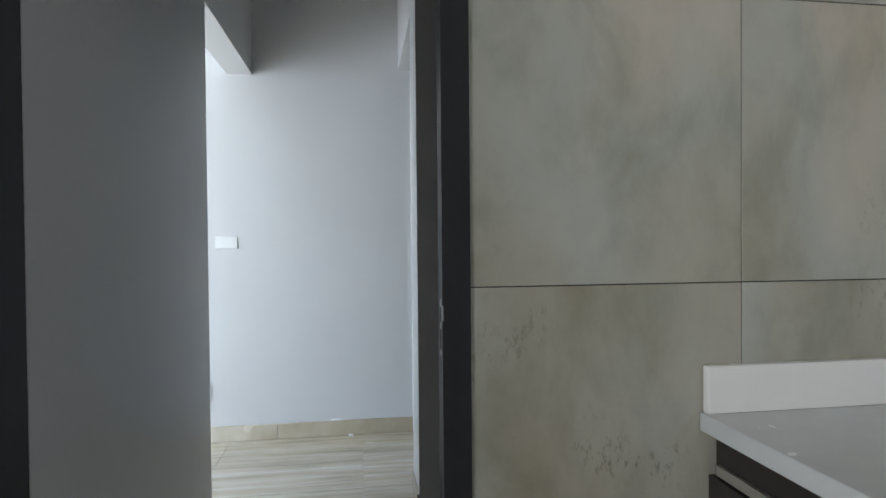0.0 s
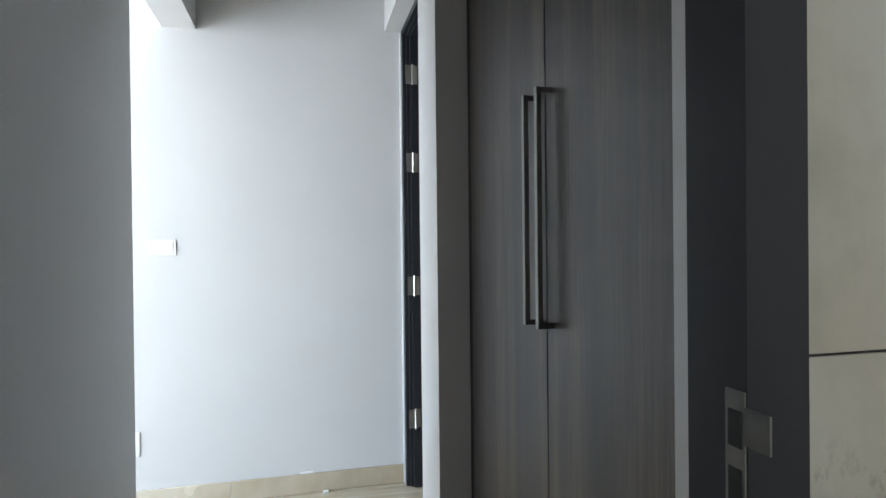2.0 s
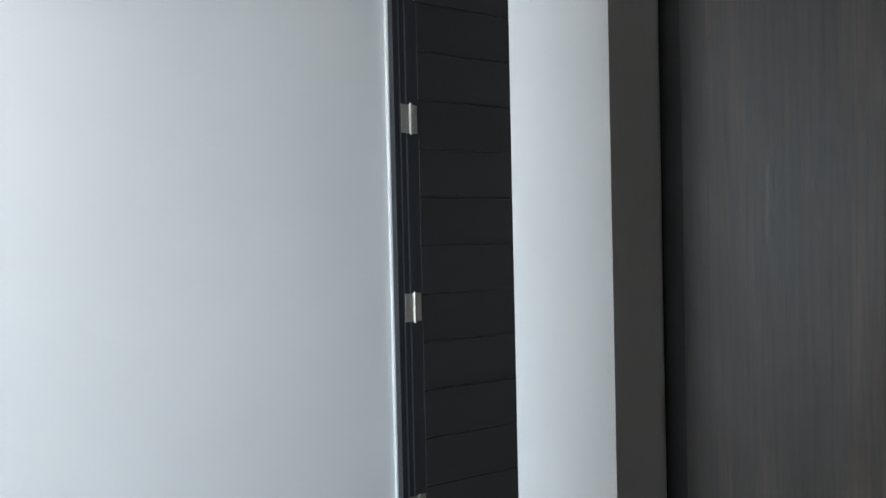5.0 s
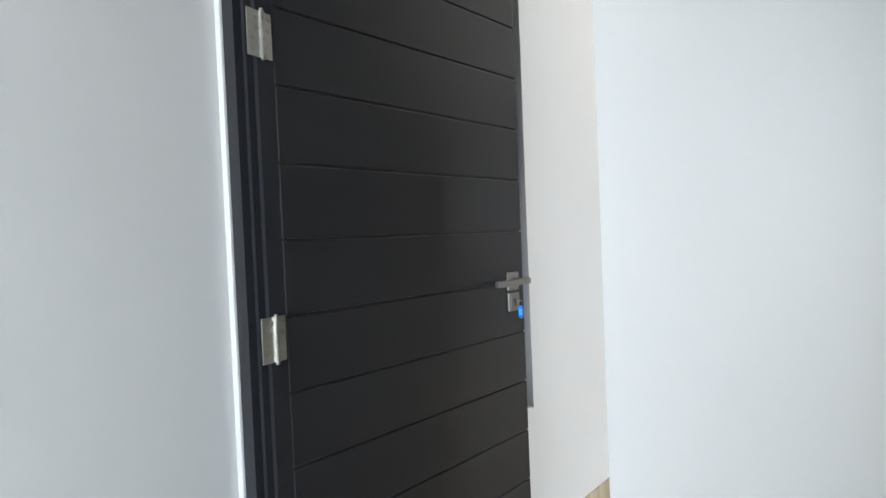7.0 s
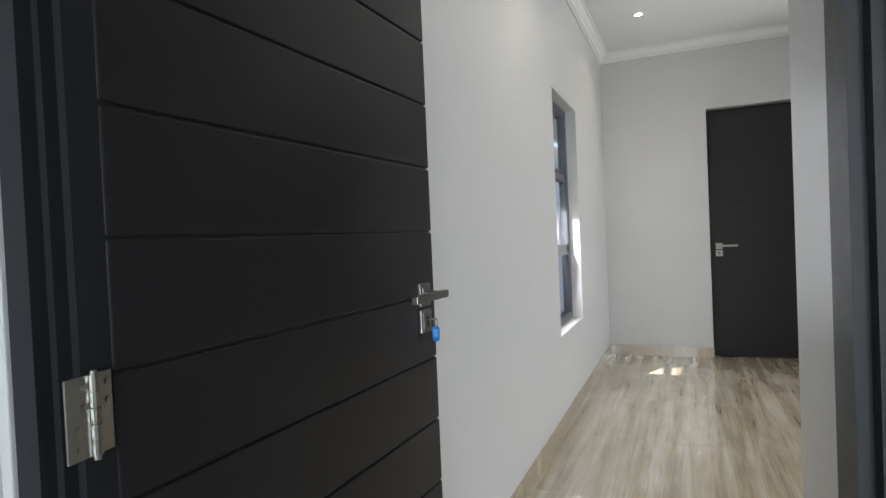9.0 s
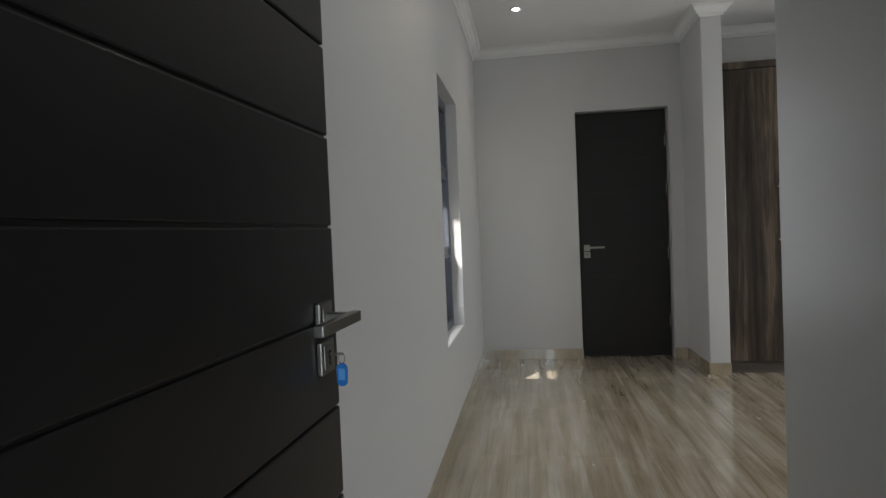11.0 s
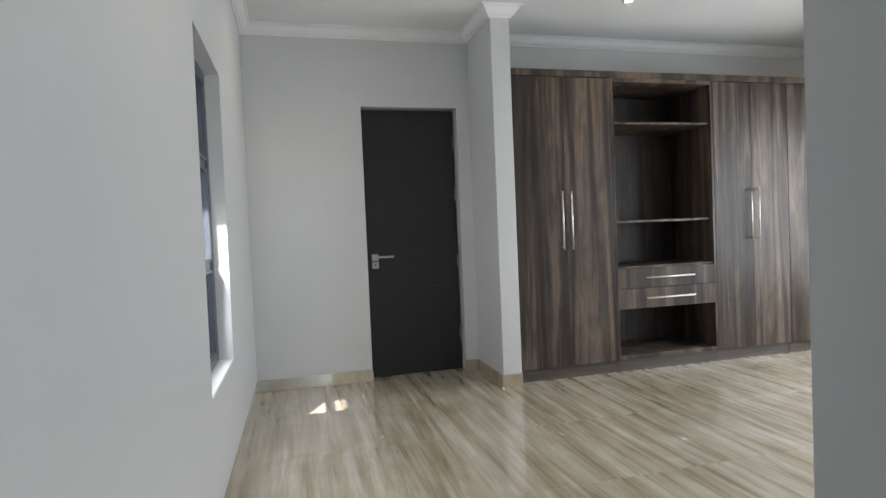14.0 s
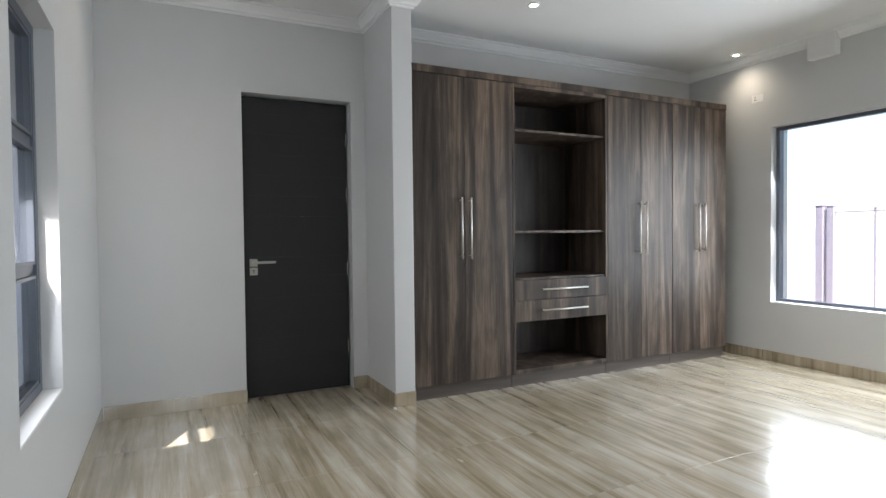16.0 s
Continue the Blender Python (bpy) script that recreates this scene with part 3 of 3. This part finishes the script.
part("top_board", box((0.0, -0.020, TOPZ - 0.030), (0.535, -W + 0.020, TOPZ), 0.001), GREYOAK, u)
part("bottom_board", box((0.0, -0.020, KICK + 0.004), (0.535, -W + 0.020, KICK + 0.034), 0.001), GREYOAK, u)
for z in (2.010, 1.215):
    part("shelf", box((0.030, -0.020, z - 0.010), (0.535, -W + 0.020, z + 0.010), 0.001), GREYOAK, u)
part("drawer_top", box((0.012, -0.020, 0.836), (0.535, -W + 0.020, 0.852), 0.001), GREYOAK, u)
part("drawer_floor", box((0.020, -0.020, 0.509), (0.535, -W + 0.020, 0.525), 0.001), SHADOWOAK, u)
for z0, z1 in ((0.676, 0.834), (0.508, 0.672)):
    d = part("drawer", box((0.0, -0.012, z0), (0.019, -W + 0.012, z1), 0.0012), GREYOAK, u)
    zz = z0 + (z1 - z0) * 0.52
    bar_handle(d, (0, -0.256, zz), (0, -0.708, zz), (-0.034, 0, 0))
part("kick_board", box((0.035, -0.001, 0), (0.053, -W + 0.001, KICK - 0.002)), KICKOAK, u)
tagged(new("wardrobe_top_panel", finish(box((WX - 0.004, STUB_Y1 - 0.002, TOPZ + 0.001), (WX + 0.56, -5.232, 2.413), 0.0015), "wardrobe_top_panel", GREYOAK)),
       "grey oak top strip running along all the wardrobes", "wardrobe")


# ---------------------------------------------------------------- hall cupboard
CX = -5.213
hc = thing("hall_cupboard", "tall dark grey oak hall cupboard with long bar handles", "cupboard", m=pose(CX, 0, 0))
part("carcass", boxes(((0.02, -1.126, 0.0), (0.58, -1.146, 2.418)), ((0.02, -2.274, 0.0), (0.58, -2.294, 2.418)), ((0.56, -1.146, 0), (0.58, -2.267, 2.418)), ((0.02, -1.146, 2.39), (0.56, -2.267, 2.418))), SHADOWOAK, hc)
part("kick_board", box((0.04, -1.146, 0), (0.055, -2.267, 0.1)), DARKOAK, hc)
# first strip is coloured black to draw the shadow at the cupboard's edge
part("filler_strip", box((0.004, -1.124, 0.0), (0.019, -1.166, 2.418), 0.001), DARK, hc, "black strip standing in for the shadow beside the door")
part("filler_strip", box((0.002, -2.281, 0.0), (0.019, -2.295, 2.418), 0.001), DARKOAK, hc)


def square_handle(parent, y, z0, z1):
    """A square-section bow handle."""
    h = part("handle", box((-0.038, y - 0.007, z0), (-0.026, y + 0.007, z1), 0.0015), DULLNICKEL, parent, "long square dull nickel handle")
    for z in (z0 + 0.006, z1 - 0.006):
        part("post", box((-0.028, y - 0.006, z - 0.006), (0.0, y + 0.006, z + 0.006), 0.001), DULLNICKEL, h)


for a, b, hy in ((-1.168, -1.726, -1.691), (-1.730, -2.279, -1.761)):
    d = part("door", box((0, a, 0.102), (0.0185, b, 2.388), 0.0015), DARKOAK, hc)
    square_handle(d, hy, 1.030, 1.534)

# ---------------------------------------------------------------- kitchen counter
cb = thing("base_cabinet", "dark espresso kitchen base cabinet under a pale counter", "cabinet", m=pose(-4.83, KIT_Y0, 0))
part("body", box((0.0, -0.016, 0.1), (0.52, -0.56, 0.806), 0.001), CARCASS, cb)
part("kick_board", box((0.02, -0.016, 0), (0.52, -0.50, 0.098)), CARCASS, cb)
part("door", box((0.004, -0.562, 0.11), (0.50, -0.582, 0.70), 0.001), CARCASS, cb)
part("drawer", box((0.004, -0.562, 0.704), (0.50, -0.582, 0.80), 0.001), CARCASS, cb)
part("end_panel", box((-0.018, -0.016, 0), (-0.0005, -0.582, 0.72), 0.001), CARCASS, cb)
part("end_rail", box((-0.012, -0.03, 0.724), (-0.001, -0.575, 0.745), 0.001), STEEL, cb, "thin steel edge strip")
ct = thing("countertop", "pale grey quartz counter with an upstand", "countertop", m=pose(-4.86, KIT_Y0, 0))
part("slab", box((0.0, -0.004, 0.808), (0.555, -0.62, 0.846), 0.003), COUNTER, ct)
part("upstand", box((0.008, -0.004, 0.8465), (0.555, -0.022, 0.945), 0.002), SPLASH, ct, "cream quartz upstand")


# ---------------------------------------------------------------- switches and sockets
def plate(name, label, m, w=0.130, h=0.074, kind="switch"):
    """A wall plate in the x-z plane that faces -y."""
    p = thing(name, label, kind, m=m)
    part("back_plate", box((-w / 2, -0.006, -h / 2), (w / 2, 0, h / 2), 0.003, 3), PLASTIC, p)
    if kind == "switch":
        part("rocker", box((-w * 0.39, -0.0085, -h * 0.36), (w * 0.39, -0.0062, h * 0.36), 0.001, 2), PLASTIC, p)
    else:
        for x, z in ((-w * 0.2, 0.012), (-w * 0.25, -0.012), (-w * 0.12, -0.012)):
            hole = rod((x, -0.0074, z), (x, -0.0062, z), 0.005, 12)
            part("pin_hole", hole, DARK, p)
        part("rocker", box((w * 0.16, -0.0095, -h * 0.16), (w * 0.30, -0.0062, h * 0.16), 0.0015), PLASTIC, p)
    return p


plate("light_switch", "white plastic light switch plate on the hall wall", pose(-6.362, 0, 1.210))
plate("light_switch", "white plastic switch plate beside the beam end", pose(-6.595, 0, 1.214))
plate("wall_socket", "white plastic socket plate low on the hall wall", pose(-6.520, 0, 0.308), kind="socket", h=0.115, w=0.115)
plate("wall_socket", "white plastic socket plate high on the bedroom wall", pose(-0.775, RIGHT_Y, 2.445, 0, 0, 180), w=0.115, h=0.07, kind="socket")


# ---------------------------------------------------------------- downlights
def downlight(x, y):
    d = thing("downlight", "small round recessed ceiling downlight, lit", "ceiling light", "recessed downlights", pose(x, y, CEIL))
    part("ring", lathe([(0.046, 0.0), (0.046, -0.004), (0.036, -0.007), (0.026, -0.003), (0.026, 0.0)]), WHITE, d, smooth=True)
    part("lens", lathe([(0.025, -0.0005), (0.025, -0.0032)]), LED, d, "glowing warm lens")
    lamp = new("downlight_beam", bpy.data.lights.new("downlight_beam", "SPOT"))
    lamp.data.energy, lamp.data.color, lamp.data.spot_size, lamp.data.spot_blend, lamp.data.shadow_soft_size = 6, (1.0, 0.86, 0.66), radians(135), 1.0, 0.03
    lamp.matrix_world = look((x, y, CEIL - 0.012), (x, y, 0))
    return d


for x, y in ((-0.93, -0.42), (-0.86, -2.82), (-0.69, -5.22), (-3.2, -2.76), (-3.2, -5.22), (-3.0, -0.42)):
    downlight(x, y)

scrap = box((-0.030, -0.009, 0), (0.030, 0.0, 0.010), 0.002)
tagged(new("plaster_scrap", finish(scrap, "plaster_scrap", WHITE)), "flat white plaster scrap on the hall skirting", "debris").matrix_world = pose(-5.72, -0.0005, 0.0945)
scrap = box((-0.013, -0.012, 0), (0.013, 0.010, 0.012), 0.003)
tagged(new("plaster_scrap", finish(scrap, "plaster_scrap", WHITE)), "small white plaster scrap on the hall floor", "debris").matrix_world = pose(-5.63, -0.03, 0.0, 0, 0, 12)
# a chip of debris on the floor by the partition, and a scrap by the hall skirting
chip = box((-0.010, -0.006, 0), (0.010, 0.006, 0.016), 0.003)
tagged(new("plaster_chip", finish(chip, "plaster_chip", WHITE)), "small white plaster chip on the floor", "debris").matrix_world = pose(-0.66, -1.79, 0.0, 0, 0, 25)

# ---------------------------------------------------------------- outside
yard = structure("wall_yard", box((-30, -12.0, -0.12), (40, -12.2, 1.3)), PLASTER, "low pale plastered yard wall", "wall")


def steel_post(x, y, h, r, label):
    p = thing("fence_post", label, "fence post", "yard fence posts", pose(x, y, -0.12))
    part("post", box((-r, -r, 0), (r, r, h), 0.004), POST, p)
    part("cap", box((-r - 0.008, -r - 0.008, h + 0.0005), (r + 0.008, r + 0.008, h + 0.02), 0.004), POST, p)


steel_post(0.75, -9.0, 1.68, 0.052, "square brown steel fence post")
steel_post(0.60, -9.0, 1.67, 0.045, "square brown steel fence post")
steel_post(0.04, -9.0, 1.62, 0.014, "thin brown steel fence upright")
steel_post(-1.10, -9.0, 1.62, 0.014, "thin brown steel fence upright")
rail = thing("fence_rail", "thin brown steel rail between the fence posts", "fence rail", m=pose(0.555, -9.0, 1.467))
part("bar", box((0, -0.011, -0.011), (-0.50, 0.011, 0.011)), POST, rail)
rail2 = thing("fence_rail", "thin brown steel rail between the fence posts", "fence rail", m=pose(0.026, -9.0, 1.467))
part("bar", box((0, -0.011, -0.011), (-1.112, 0.011, 0.011)), POST, rail2)

nb = thing("neighbour_house", "neighbouring house wall of mauve grey plaster", "house", m=pose(0, 1.6, -0.12))
part("wall", box((-9, 0, 0), (20.0, 0.2, 3.0)), MAUVE, nb)
eave = thing("roof_eave", "dark sheet roof overhang above the windows", "roof", m=pose(0, 0, 0))
part("roof_sheet", box((-10.2, -7.2, 3.02), (0.8, 0.30, 3.08)), ROOF, eave)
part("fascia", box((-10.2, 0.301, 2.90), (0.8, 0.33, 3.08)), WHITE, eave)
# unseen sheet, added to block the sun except through one cut opening
lean = thing("unseen_sun_mask", "unseen dark sheet added over the side passage, its gap shaping the sun patch", "roof", m=pose(0, 0, 2.95))
outer = [(-10.2, 1.59), (20.0, 1.59), (20.0, 0.335), (-10.2, 0.335)]
gap = [(-3.026, 0.90), (-2.767, 0.90), (-2.767, 0.520), (-3.026, 0.520)]      # opening sized so the sun lands only on floor patch and reveal
sheet = bmesh.new()
rims = [[[sheet.verts.new((x, y, z)) for x, y in rim] for rim in (outer, gap)] for z in (0.0, 0.008)]
for k in range(4):
    n = (k + 1) % 4
    for (o, g) in rims:
        sheet.faces.new((o[k], o[n], g[n], g[k]))
    for r in (0, 1):
        sheet.faces.new((rims[0][r][k], rims[0][r][n], rims[1][r][n], rims[1][r][k]))
part("roof_sheet", sheet, ROOF, lean)

# ---------------------------------------------------------------- skirtings and floor tiles
SK_H, SK_T = 0.094, 0.010
sk = tagged(new("skirting"), "wood-look tile skirting along the walls", "skirting", kind="structure")


def skirt(a, b, out, mat=SKIRT):
    """Skirting tiles from a to b along a wall; out points into the room."""
    a, b, out = Vector((*a, 0)), Vector((*b, 0)), Vector((*out, 0))
    n = max(1, round((b - a).length / 0.8))
    for k in range(n):
        p, q = a.lerp(b, k / n), a.lerp(b, (k + 1) / n)
        gap = (q - p).normalized() * 0.001
        along = (b - a).normalized()
        length = (q - p).length - 0.002
        bm = box((0, 0, 0), (length, SK_T, SK_H), 0.002, 1)
        ob = part("skirting_tile", bm, mat, sk)
        side = Vector((-along.y, along.x, 0))
        if side.dot(out) < 0:
            p, along = q, -along
            gap = -gap
        ob.matrix_world = Matrix.Translation(p + gap) @ Matrix.Rotation(math.atan2(along.y, along.x), 4, "Z")


skirt((-5.08, 0), (-SK_T, 0), (0, -1))
skirt((0, -SK_T), (0, FAR_Y0 - 0.006), (-1, 0))
skirt((0, FAR_Y1 + 0.004), (0, STUB_Y0 + SK_T), (-1, 0))
skirt((0, STUB_Y0), (STUB_X - SK_T, STUB_Y0), (0, 1))
skirt((STUB_X, STUB_Y0), (STUB_X, STUB_Y1 - 0.002), (-1, 0))
skirt((-0.02, RIGHT_Y), (NEAR_X, RIGHT_Y), (0, 1))
skirt((NEAR_X, RIGHT_Y + SK_T), (NEAR_X, SIDE_Y), (1, 0))
skirt((NEAR_X + SK_T, SIDE_Y), (-5.09, SIDE_Y), (0, 1))
skirt((-9.4, 0), (-5.24, 0), (0, -1), TILE)
skirt((HALL_X0, KIT_Y1), (HALL_X0, -1.06), (1, 0))
skirt((HALL_X1, NOOK_Y - 0.002), (HALL_X1, -1.119), (-1, 0))

floor = structure("floor", box((-9.6, -6.6, -0.11), (0.24, 0.24, -0.006)), GROUT, "grout bed under glossy wood-look floor tiles", "floor")
TILE_SIZE, SILL_X = 0.795, -5.170


def lay_floor(x0, x1, joint, y0, y1):
    """Square tiles between x0 and x1, with one joint line at x = joint and one at y = 0; cut tiles at the ends."""
    meshes = {}
    i = math.floor((x0 - joint) / TILE_SIZE)
    while joint + i * TILE_SIZE < x1 - 1e-6:
        a, b = max(x0, joint + i * TILE_SIZE), min(x1, joint + (i + 1) * TILE_SIZE)
        w = round(b - a, 4)
        if w > 0.01:
            if w not in meshes:
                meshes[w] = finish(box((0.0008, 0.0008, -0.0055), (w - 0.0008, TILE_SIZE - 0.0008, 0.0), 0.0006, 1), "floor_tile", TILE)
            y = 0.0
            while y > y0 + 1e-6:
                y -= TILE_SIZE
                t = new("floor_tile", meshes[w])
                t.parent = floor
                t.location = (a, y, 0)
        i += 1


lay_floor(-9.56, SILL_X, -5.556, -6.6, 0)
lay_floor(SILL_X, 0.1, -2.270, -5.8, 0)

# kitchen wall tiles
structure("kitchen_tile_bed", box((-5.346, KIT_Y0 + 0.003, 0), (-4.18, KIT_Y0 + 0.0118, CEIL)), JOINT, "dark adhesive bed behind the kitchen tiles", "wall")
kt = tagged(new("kitchen_wall_tiles"), "large concrete-look wall tiles with dark joints", "tiled wall", kind="structure")
ctile_mesh = finish(box((0.0012, -0.0005, 0.0012), (0.5988, 0.0028, 0.5988), 0.0006, 1), "wall_tile", CTILE)
edge_mesh = finish(box((0.0012, -0.0005, 0.0012), (0.5848, 0.0028, 0.5988), 0.0006, 1), "wall_tile", CTILE)
for i, x in enumerate((-5.346, -4.76)):
    for j in range(5):
        z = -0.083 + 0.6 * j
        t = new("wall_tile", edge_mesh if i == 0 else ctile_mesh)
        t.parent = kt
        t.location = (x, KIT_Y0, z)
